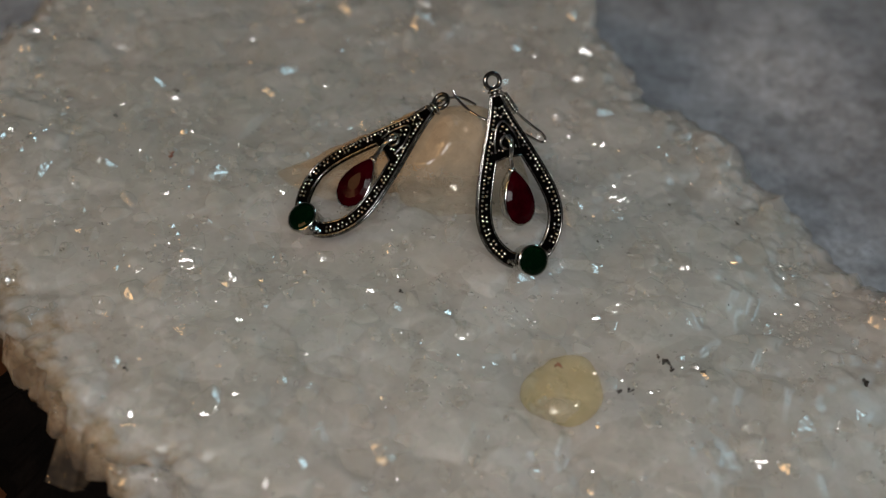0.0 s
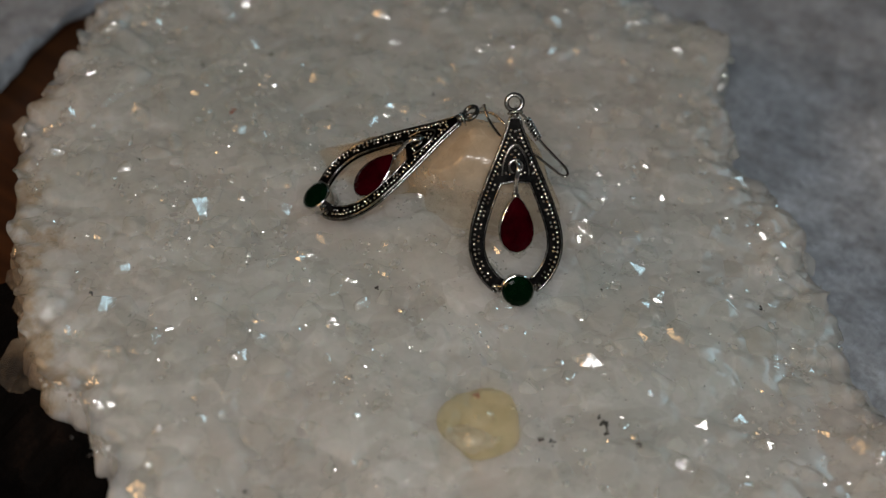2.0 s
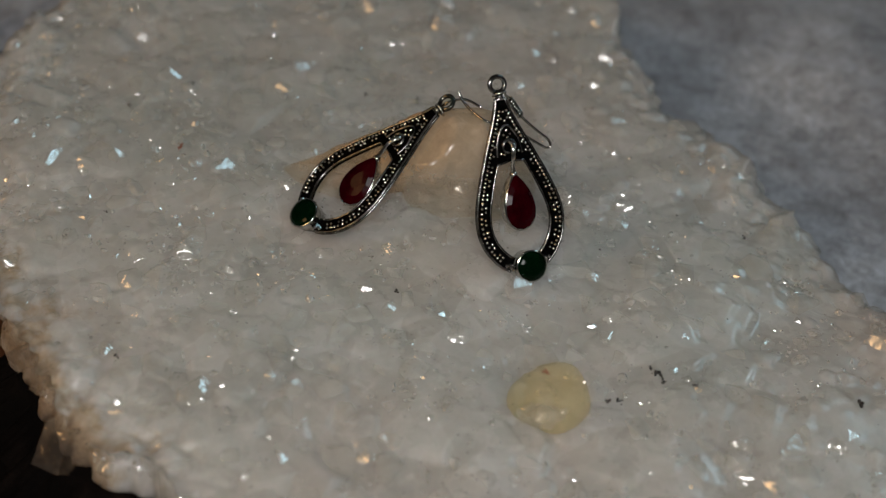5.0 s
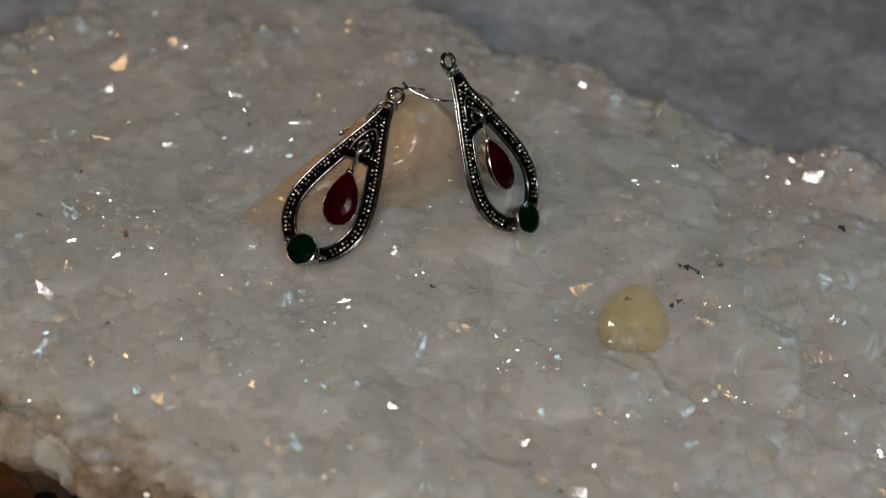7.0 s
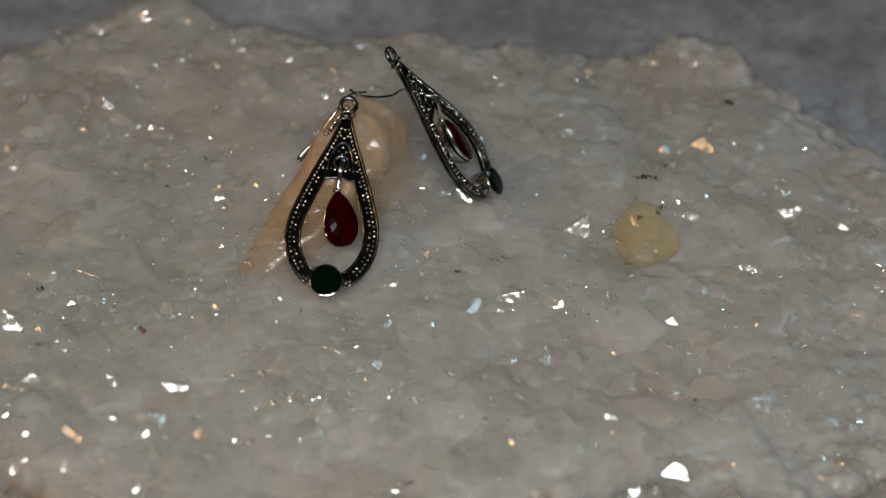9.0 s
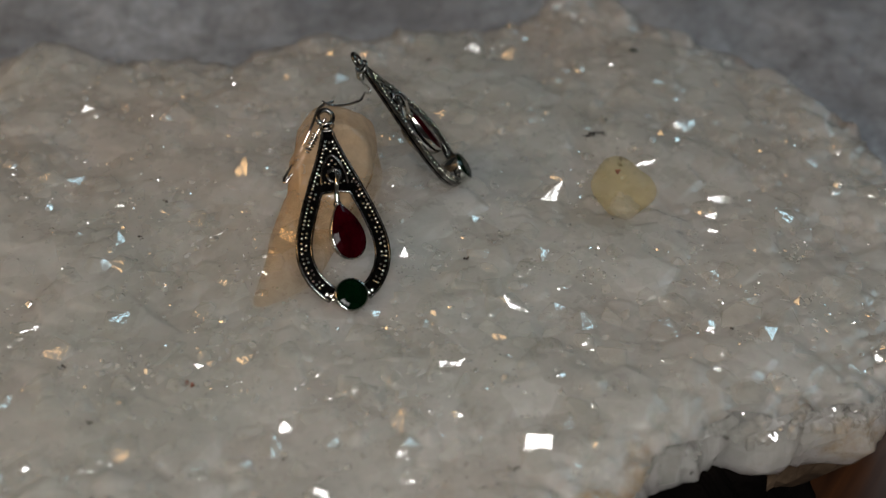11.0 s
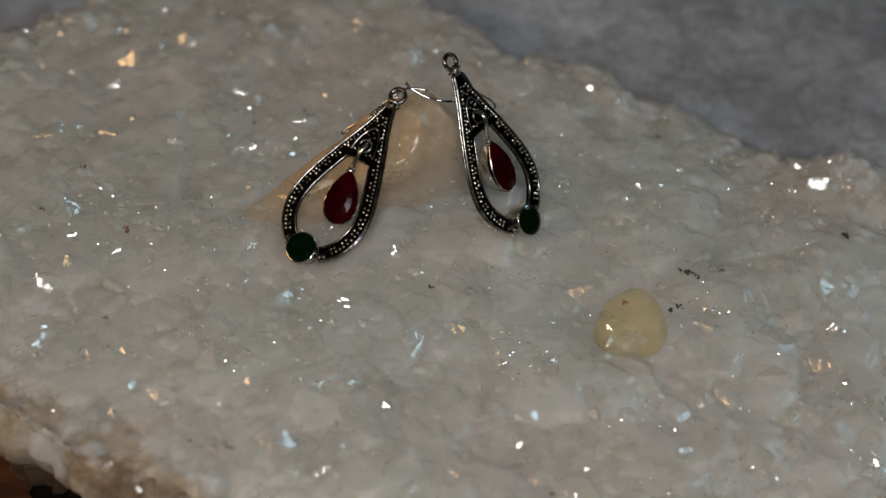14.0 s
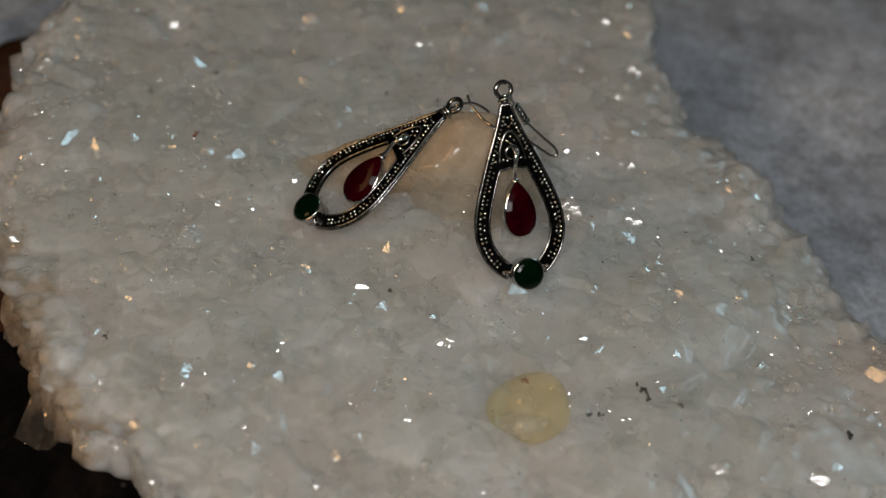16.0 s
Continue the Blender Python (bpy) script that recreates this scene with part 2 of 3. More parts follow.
def spline(points, steps=8):
    """A smooth line through the points."""
    p = [Vector(points[0]), *(Vector(q) for q in points), Vector(points[-1])]
    out = []
    for i in range(1, len(p) - 2):
        for k in range(steps):
            t = k / steps
            a, b, c, d = p[i - 1 : i + 3]
            out.append(0.5 * (2 * b + (c - a) * t + (2 * a - 5 * b + 4 * c - d) * t * t + (3 * b - a - 3 * c + d) * t ** 3))
    return out + [p[-2]]


def ball(bm, at, r, u=10, v=7, flat=1.0):
    bmesh.ops.create_uvsphere(bm, u_segments=u, v_segments=v, radius=r, matrix=Matrix.Translation(at) @ Matrix.Diagonal((1, 1, flat, 1)))


def torus(bm, at, big, small, m=None, n=28, sides=10):
    m = m or Matrix.Identity(3)
    tube(bm, [Vector(at) + m @ Vector((big * math.cos(k * math.tau / n), big * math.sin(k * math.tau / n), 0)) for k in range(n)], small, sides, True)


def loft(bm, rings, cap_lo=True, cap_hi=True):
    """Skin over rings with equal counts of points."""
    vs = [[bm.verts.new(p) for p in ring] for ring in rings]
    n = len(vs[0])
    for lo, hi in zip(vs, vs[1:]):
        for k in range(n):
            bm.faces.new((lo[k], lo[(k + 1) % n], hi[(k + 1) % n], hi[k]))
    if cap_lo:
        bm.faces.new(vs[0][::-1])
    if cap_hi:
        bm.faces.new(vs[-1])


# ---------------------------------------------------------------- table and cloth
def slab(name, at, size, material, label):
    bm = bmesh.new()
    bmesh.ops.create_cube(bm, size=1.0, matrix=Matrix.Translation(at) @ Matrix.Diagonal((*size, 1)))
    tagged(part(name, bm, material), label, name.split("_")[0], kind="structure")


def build_room():
    """A dark table surface and the plain walls that close the place."""
    slab("floor", (0, 0, -0.048), (3.6, 3.6, 0.06), WOOD, "dark brown wooden surface under the turntable")
    slab("wall_north", (0, 1.86, 1.2), (3.84, 0.12, 2.4), PAINT, "plain grey painted wall")
    slab("wall_south", (0, -1.86, 1.2), (3.84, 0.12, 2.4), PAINT, "plain grey painted wall")
    slab("wall_east", (1.86, 0, 1.2), (0.12, 3.6, 2.4), PAINT, "plain grey painted wall")
    slab("wall_west", (-1.86, 0, 1.2), (0.12, 3.6, 2.4), PAINT, "plain grey painted wall")
    slab("ceiling", (0, 0, 2.46), (3.84, 3.84, 0.12), PAINT, "plain grey painted ceiling")


def build_turntable():
    bm = bmesh.new()
    n = 96
    loft(bm, [[(r * math.cos(math.tau * k / n), r * math.sin(math.tau * k / n), z) for k in range(n)]
              for r, z in ((0.296, -0.018), (0.300, -0.015), (0.300, -0.003), (0.299, -0.001), (0.297, 0.0))])
    return tagged(part("turntable", bm, WOOD), "round reddish-brown wooden turntable under the stone", "turntable")


def build_cloth():
    edge = spline([(-0.28, -0.06, 0), (-0.22, -0.055, 0), (-0.150, -0.035, 0), (-0.163, 0.010, 0), (-0.174, 0.045, 0), (-0.164, 0.075, 0),
                   (-0.120, 0.092, 0), (-0.05, 0.080, 0), (0.02, 0.065, 0), (0.06, 0.030, 0), (0.075, -0.02, 0), (0.11, -0.07, 0), (0.20, -0.09, 0), (0.27, -0.09, 0)], 12)
    n, deep = len(edge), 70
    bm = bmesh.new()
    rows = []
    for i, e in enumerate(edge):
        a = math.pi * (1.06 - 1.14 * i / (n - 1))
        far = Vector((0.285 * math.cos(a), 0.285 * math.sin(a), 0))
        row = []
        for k in range(deep):
            s = (k / (deep - 1)) ** 1.5
            p = e.lerp(far, s)
            lift = min(1.0, s * 9)
            z = 0.0045 + 0.006 * lift * (noise.noise(p * 13) + 0.7) + 0.0035 * lift * noise.noise(p * 34) + 0.0011 * noise.noise(p * 130)
            row.append(bm.verts.new((p.x, p.y, max(z, 0.0028))))
        rows.append(row)
    for a, b in zip(rows, rows[1:]):
        for k in range(deep - 1):
            bm.faces.new((a[k], a[k + 1], b[k + 1], b[k]))
    bmesh.ops.recalc_face_normals(bm, faces=list(bm.faces))
    sheet = part("cloth", bm, CLOTH, smooth=True)
    solid = sheet.modifiers.new("thickness", "SOLIDIFY")
    solid.thickness, solid.offset = 0.0022, -1
    tagged(sheet, "soft blue-grey fleece cloth spread loosely behind the stone", "cloth")
    return sheet


build_room()
turntable = build_turntable()
cloth = build_cloth()

# ---------------------------------------------------------------- the quartz cluster
RIM = [(-180, 112), (-170, 106), (-157, 97), (-146, 91), (-133, 87), (-120, 88), (-112, 86), (-104, 82), (-97, 85), (-92, 88), (-86, 97), (-79, 113), (-60, 131), (-30, 133), (-13, 133),
       (-6, 129), (0, 129), (7, 134), (13, 131), (17, 113), (21, 106), (28, 103), (35, 102), (42, 98), (49, 101), (57, 100), (64, 97), (72, 103), (78, 113), (85, 133), (97, 140),
       (125, 142), (150, 144), (165, 134), (175, 121), (180, 112)]


def rim_radius(a):
    d = (math.degrees(a) + 180) % 360 - 180
    for (d0, r0), (d1, r1) in zip(RIM, RIM[1:]):
        if d0 <= d <= d1:
            s = (d - d0) / (d1 - d0)
            r = r0 + (r1 - r0) * s * s * (3 - 2 * s)
            q = Vector((math.cos(a), math.sin(a), 0))
            return (r + 3.0 * noise.noise(q * 9.0) + 1.8 * noise.noise(q * 26.0) - 1.5) * MM


def crown(x, y):
    """Height of the crystal tops over the table."""
    x, y = x / MM, y / MM
    h = 45.0 - (0.078 if x > 0 else 0.03) * x - 0.07 * max(y, 0)
    h += 2.2 * noise.noise(Vector((x, y, 3)) * 0.035) + 0.7 * noise.noise(Vector((x, y, 9)) * 0.09)
    a = math.atan2(y, x)
    inset = rim_radius(a) / MM - math.hypot(x, y)
    h -= 2.0 * max(0.0, 1 - inset / 12.0) ** 2
    h += 4.0 * math.exp(-((x - 121) ** 2 + (y - 24) ** 2) / 180) + 4.5 * math.exp(-((x - 10) ** 2 + (y - 128) ** 2) / 120)
    h += 3.2 * max(0.0, 1 - inset / 16.0) * noise.noise(Vector((x, y, 1)) * 0.13)
    return h * MM


def facet_field(step=0.0003, reach=0.150):
    """Heights of a crust of crystal points grown into one another, on a square grid."""
    rng = random.Random(21)
    n = int(2 * reach / step) + 1
    axis = np.linspace(-reach, reach, n)
    field = np.full((n, n), 0.030)
    for count, lo, hi in ((620, 4.5, 9.5), (700, 1.8, 4.0), (2600, 0.8, 2.2)):
        for _ in range(count):
            a, f = rng.uniform(-math.pi, math.pi), math.sqrt(rng.random())
            if hi < 2.5:
                f = f ** 0.2
            r = rim_radius(a) * f * 1.01
            x, y = r * math.cos(a), r * math.sin(a)
            size = rng.uniform(lo, hi) * MM
            top = crown(x, y) + size * (rng.uniform(-0.07, 0.05) if hi > 2.5 else rng.uniform(-0.2, 0.75))
            span = size * 1.5
            i0, i1 = np.searchsorted(axis, (x - span, x + span))
            j0, j1 = np.searchsorted(axis, (y - span, y + span))
            if i1 <= i0 or j1 <= j0:
                continue
            dx, dy = axis[i0:i1, None] - x, axis[None, j0:j1] - y
            tilt = (rng.gauss(0, 0.09), rng.gauss(0, 0.09))
            turn = rng.uniform(0, math.tau)
            sides = rng.choice((5, 6, 6, 6))
            z = np.full((i1 - i0, j1 - j0), top + rng.uniform(-0.02, 0.06) * size)
            z = z + tilt[0] * dx + tilt[1] * dy
            for k in range(sides):
                b = turn + math.tau * (k + rng.uniform(-0.15, 0.15)) / sides
                slope = rng.uniform(0.03, 0.18) if hi > 2.5 and rng.random() < 0.92 else rng.uniform(0.3, 0.6)
                z = np.minimum(z, top + rng.uniform(0, 0.05) * size + tilt[0] * dx + tilt[1] * dy - slope * (math.cos(b) * dx + math.sin(b) * dy))
                cliff = size * rng.uniform(0.8, 1.0) - (math.cos(b) * dx + math.sin(b) * dy)
                z = np.minimum(z, top - 0.12 * size + 1.1 * cliff)
            part_of = field[i0:i1, j0:j1]
            np.maximum(part_of, z, out=part_of)
    # worn, half-melted edges
    for _ in range(3):
        for side in (0, 1):
            field = sum(np.roll(field, k, side) for k in range(-1, 2)) / 3
    return axis, field


def build_bed():
    spokes, steps = 1100, 330
    axis, field = facet_field()
    cell = axis[1] - axis[0]
    angle = np.arange(spokes) * math.tau / spokes
    edge = np.array([rim_radius(a) for a in angle])
    share = ((np.arange(steps) + 1) / steps) ** 0.72
    x = share[:, None] * edge * np.cos(angle)
    y = share[:, None] * edge * np.sin(angle)
    u, v = (x - axis[0]) / cell, (y - axis[0]) / cell
    i, j = u.astype(int), v.astype(int)
    u, v = u - i, v - j
    z = (field[i, j] * (1 - u) + field[i + 1, j] * u) * (1 - v) + (field[i, j + 1] * (1 - u) + field[i + 1, j + 1] * u) * v
    def spread(coarse, rows, cols):
        """Coarse ring values run out evenly over all rings and spokes."""
        k = np.minimum(np.arange(steps) / rows, len(coarse) - 1)
        k0 = k.astype(int)
        k1, s = np.minimum(k0 + 1, len(coarse) - 1), (k - k0)[:, None]
        tall = coarse[k0] * (1 - s) + coarse[k1] * s
        c = np.arange(spokes) / cols
        c0 = c.astype(int)
        s = (c - c0)[None, :]
        return tall[:, c0] * (1 - s) + tall[:, (c0 + 1) % coarse.shape[1]] * s

    level = spread(np.array([[crown(a, b) for a, b in zip(x[k, ::5], y[k, ::5])] for k in range(0, steps, 6)]), 6, 5)
    floor_z = level - 0.0007
    z = np.maximum(z, floor_z)
    # the flat middle is filled almost level, the rim stays jagged
    keep = 0.50 + 0.75 * np.clip((share - 0.84) / 0.12, 0, 1)[:, None]
    z = level + (z - level) * keep
    grain = spread(np.array([[noise.noise(Vector((a, b, 0)) * 330) for a, b in zip(x[k, ::2], y[k, ::2])] for k in range(0, steps, 2)]), 2, 2)
    z = z + 0.00006 * grain
    verts = np.concatenate([np.stack([x, y, z], -1).reshape(-1, 3), [[0, 0, crown(0, 0) - 0.001]]])
    k = np.arange((steps - 1) * spokes)
    nxt = k // spokes * spokes + (k + 1) % spokes
    quads = np.stack([k, k + spokes, nxt + spokes, nxt], -1)
    ring = np.arange(spokes)
    fan = np.stack([np.full(spokes, len(verts) - 1), ring, (ring + 1) % spokes], -1)
    me = bpy.data.meshes.new("crystal_bed")
    me.vertices.add(len(verts))
    me.vertices.foreach_set("co", verts.ravel())
    me.loops.add(quads.size + fan.size)
    me.loops.foreach_set("vertex_index", np.concatenate([quads.ravel(), fan.ravel()]))
    me.polygons.add(len(quads) + len(fan))
    me.polygons.foreach_set("loop_start", np.concatenate([np.arange(len(quads)) * 4, quads.size + np.arange(len(fan)) * 3]))
    me.polygons.foreach_set("use_smooth", np.ones(len(quads) + len(fan), dtype=bool))
    me.update(calc_edges=True)
    me.materials.append(BED)
    bed = new("crystal_bed", me)
    bed.parent = cluster
    tagged(bed, "milky quartz mass of crystals grown together")
    for name, spokes, profile, material, label in (
            ("crystal_skirt", 900, ((0.955, 0.03), (0.985, 0.05), (1.0, 0.12), (1.012, 0.20), (1.01, 0.29), (0.985, 0.40), (0.93, 0.44)), BED, "crusted pale quartz side"),
            ("matrix_side", 300, ((0.94, 0.34), (0.975, 0.42), (0.98, 0.55), (0.91, 0.75), (0.82, 1.0)), MATRIX, "rust-stained dark broken rock edge")):
        bm = bmesh.new()
        rings = []
        for f, drop in profile:
            ring = []
            for i in range(spokes):
                a = math.tau * i / spokes
                r = rim_radius(a)
                top = crown(r * math.cos(a), r * math.sin(a)) - 0.0022
                q = Vector((math.cos(a), math.sin(a), drop * 0.5))
                rough = 0.035 * noise.noise(q * 7) + 0.02 * noise.noise(q * 19) + (0.014 * noise.noise(q * 48) if material is BED else 0.0)
                r *= f + rough * min(1, drop * 3)
                ring.append((r * math.cos(a), r * math.sin(a), top * (1 - (drop * (1 + 0.25 * noise.noise(q * 11)) if drop < 1 else 1))))
            rings.append(ring)
        loft(bm, rings[::-1], material is MATRIX, False)
        part(name, bm, material, cluster, label)
    spokes = 300
    # rock that juts out low down along the broken front, shadow put into its black
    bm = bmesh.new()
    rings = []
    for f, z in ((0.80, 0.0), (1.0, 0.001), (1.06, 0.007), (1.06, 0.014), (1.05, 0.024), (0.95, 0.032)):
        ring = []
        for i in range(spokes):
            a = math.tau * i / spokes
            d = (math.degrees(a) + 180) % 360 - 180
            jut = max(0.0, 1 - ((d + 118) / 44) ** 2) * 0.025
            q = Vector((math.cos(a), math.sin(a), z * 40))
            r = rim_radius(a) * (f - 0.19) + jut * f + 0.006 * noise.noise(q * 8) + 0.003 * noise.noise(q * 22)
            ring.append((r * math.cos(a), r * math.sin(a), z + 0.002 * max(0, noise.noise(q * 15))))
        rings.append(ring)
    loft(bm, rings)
    part("matrix_base", bm, SHADED_ROCK, cluster, "jagged rock base, near-black with the shadow under the slab")


def crystal_shape(rng):
    """A short six-sided point with uneven faces, unit size, growing along z."""
    sides = rng.choice((5, 6, 6, 6, 7))
    squeeze = rng.uniform(0.7, 1.0)
    body, shoulder = [], []
    for k in range(sides):
        a = math.tau * (k + rng.uniform(-0.18, 0.18)) / sides
        r = rng.uniform(0.86, 1.1)
        body.append(Vector((r * 1.08 * math.cos(a), r * 1.08 * squeeze * math.sin(a), -1.6)))
        shoulder.append(Vector((r * math.cos(a), r * squeeze * math.sin(a), rng.uniform(-0.35, 0.2))))
    flat = rng.random() < 0.35
    tip = Vector((rng.uniform(-0.4, 0.4), rng.uniform(-0.4, 0.4), rng.uniform(0.22, 0.75)))
    faces = []
    verts = body + shoulder
    for k in range(sides):
        j = (k + 1) % sides
        faces.append((k, j, sides + j, sides + k))
    faces.append(tuple(range(sides))[::-1])
    if flat:
        for s in shoulder:
            verts.append(s.lerp(tip, 0.62))
        for k in range(sides):
            j = (k + 1) % sides
            faces.append((sides + k, sides + j, 2 * sides + j, 2 * sides + k))
        faces.append(tuple(range(2 * sides, 3 * sides)))
    else:
        verts.append(tip)
        for k in range(sides):
            faces.append((sides + k, sides + (k + 1) % sides, len(verts) - 1))
    return verts, faces


CORE_FOOT = [(-35, 9), (-18, 9), (-2, 14), (12, 20), (15, 27)]


def near_core(x, y):
    return any(math.hypot(x / MM - a, y / MM - b) < (4.5 if a < -20 else 7.5) for a, b in CORE_FOOT)


def build_crystals():
    rng = random.Random(7)
    shapes = [crystal_shape(rng) for _ in range(24)]
    meshes = []
    for verts, faces in shapes:
        me = bpy.data.meshes.new("crystal")
        me.from_pydata([tuple(v) for v in verts], [], faces)
        me.materials.append(QUARTZ)
        meshes.append(me)
    spots = []
    for count, lo, hi, gap in ((760, 2.2, 5.6, 0.55), (1300, 0.7, 1.7, 0.45), (8500, 0.15, 0.55, 0.0)):
        placed = []
        tries = 0
        while len(placed) < count and tries < count * 12:
            tries += 1
            a, f = rng.uniform(-math.pi, math.pi), math.sqrt(rng.random())
            r = rim_radius(a) * f
            x, y = r * math.cos(a), r * math.sin(a)
            size = rng.uniform(lo, hi) * MM
            if near_core(x, y) and size > 0.0012:
                continue
            if gap and any((x - p[0]) ** 2 + (y - p[1]) ** 2 < (gap * (size + p[2])) ** 2 for p in placed):
                continue
            placed.append((x, y, size, f))
        spots += placed
    # glassy points standing along the rim
    for _ in range(460):
        a, f = rng.uniform(-math.pi, math.pi), rng.uniform(0.91, 0.995)
        if -2.75 < a < -1.6:
            continue
        spots.append((rim_radius(a) * f * math.cos(a), rim_radius(a) * f * math.sin(a), rng.uniform(1.7, 3.9) * MM, f))
    # a crust of small points over the rim
    for _ in range(3600):
        a, f = rng.uniform(-math.pi, math.pi), 1.006 - 0.16 * rng.random() ** 1.6
        if -2.75 < a < -1.6:
            continue
        spots.append((rim_radius(a) * f * math.cos(a), rim_radius(a) * f * math.sin(a), rng.uniform(0.35, 1.5) * MM, f))
    loose = {"crystal_crust": ([], []), "crystal_glitter": ([], [])}
    single = 0
    for x, y, size, f in spots:
        out = max(0.0, f - 0.88) * 2.0
        a = math.atan2(y, x)
        lean = Vector((math.cos(a) * out + rng.gauss(0, 0.5), math.sin(a) * out + rng.gauss(0, 0.5), 1)).normalized()
        turn = lean.to_track_quat("Z", "Y").to_matrix().to_4x4() @ Matrix.Rotation(rng.uniform(0, math.tau), 4, "Z")
        z = crown(x, y) - size * rng.uniform(0.0, 0.45) - 0.0002 - 0.006 * rng.random() * min(1.0, max(0.0, f - 0.965) * 40)
        stretch = rng.uniform(0.85, 1.25)
        m = Matrix.Translation((x, y, z)) @ turn @ Matrix.Diagonal((size, size, size * stretch, 1))
        k = rng.randrange(len(shapes))
        if size > 0.0016 and single < 300 and -0.085 < x < 0.10 and -0.075 < y < 0.07:
            ob = new("crystal", meshes[k])
            ob.parent = cluster
            ob.matrix_basis = m
            single += 1
            continue
        loose_v, loose_f = loose["crystal_crust" if size > 0.0016 else "crystal_glitter"]
        base = len(loose_v)
        verts, faces = shapes[k]
        loose_v += [tuple(m @ v) for v in verts]
        loose_f += [tuple(base + i for i in face) for face in faces]
    for name, material, label in (("crystal_crust", QUARTZ, "half-clear quartz points grown together"), ("crystal_glitter", GLITTER, "tiny glittering quartz points")):
        me = bpy.data.meshes.new(name)
        me.from_pydata(loose[name][0], [], loose[name][1])
        me.materials.append(material)
        crust = new(name, me)
        crust.parent = cluster
        tagged(crust, label, kind="stuff")


build_bed()


# how the earrings lean on the calcite: green stone, top ring, face
LEANING = [((-22.8, -2.5, 47.2), (1.7, 22.6, 71.0), (-0.34, -0.48, 0.82)), ((29.7, 4.2, 44.9), (13.9, 21.8, 79.5), (0.54, -0.61, 0.56))]


def capsule(p, a, b, ra, rb):
    """Distance from a point to a tapered rounded rod."""
    ab = b - a
    f = min(1.0, max(0.0, (p - a).dot(ab) / ab.length_squared))
    return (p - a - ab * f).length - (ra + (rb - ra) * f)


def calcite_mesh():
    """A rounded blunt block with one long sloping foot, melted into one another."""
    rods = [(Vector(a), Vector(b), ra, rb) for a, b, ra, rb in (
        ((-36, 11.5, 41), (-16, 15, 50), 4.6, 6.5), ((-18, 15, 49), (1, 20, 58), 6.5, 8.5), ((0, 20, 58), (9, 25, 58), 8.5, 7.5),
        ((2, 22, 40), (9, 25, 56), 10.5, 8.0), ((12, 25, 38), (10, 26, 56), 10, 7.5), ((10, 27, 55), (15, 31, 42), 7.5, 7))]

    def depth(p):
        d = -math.log(sum(math.exp(-0.75 * capsule(p, *rod)) for rod in rods)) / 0.75
        for foot, tip, face in LEANING:
            up = (Vector(tip) - Vector(foot)).normalized()
            out = Vector(face)
            out = (out - up * out.dot(up)).normalized()
            d = max(d, (p - Vector(foot)).dot(out) + 3.4)
        d = max(d, (p - Vector((13.0, 27.0, 62.5))).dot(Vector((0.74, 0.26, 0.62))))
        d = max(d, (p.z - 66.3 - 0.10 * p.x + 0.10 * (p.y - 22)) * 0.95)
        return d + 0.6 * noise.noise(p * 0.16) + 0.34 * noise.noise(p * 0.42) + 0.13 * noise.noise(p * 1.1)

    bm = bmesh.new()
    bmesh.ops.create_icosphere(bm, subdivisions=6, radius=1.0)
    bmesh.ops.delete(bm, geom=[v for v in bm.verts if v.co.z < -0.75], context="VERTS")
    middle = Vector((0.0, 20.0, 50.0))
    for v in bm.verts:
        ray, far = v.co.normalized(), 60.0
        near = 0.0
        for _ in range(14):
            half = (near + far) / 2
            if depth(middle + ray * half) > 0:
                far = half
            else:
                near = half
        v.co = (middle + ray * near) * MM
    for _ in range(3):
        bmesh.ops.smooth_vert(bm, verts=list(bm.verts), factor=0.5, use_axis_x=True, use_axis_y=True, use_axis_z=True)
    return bm


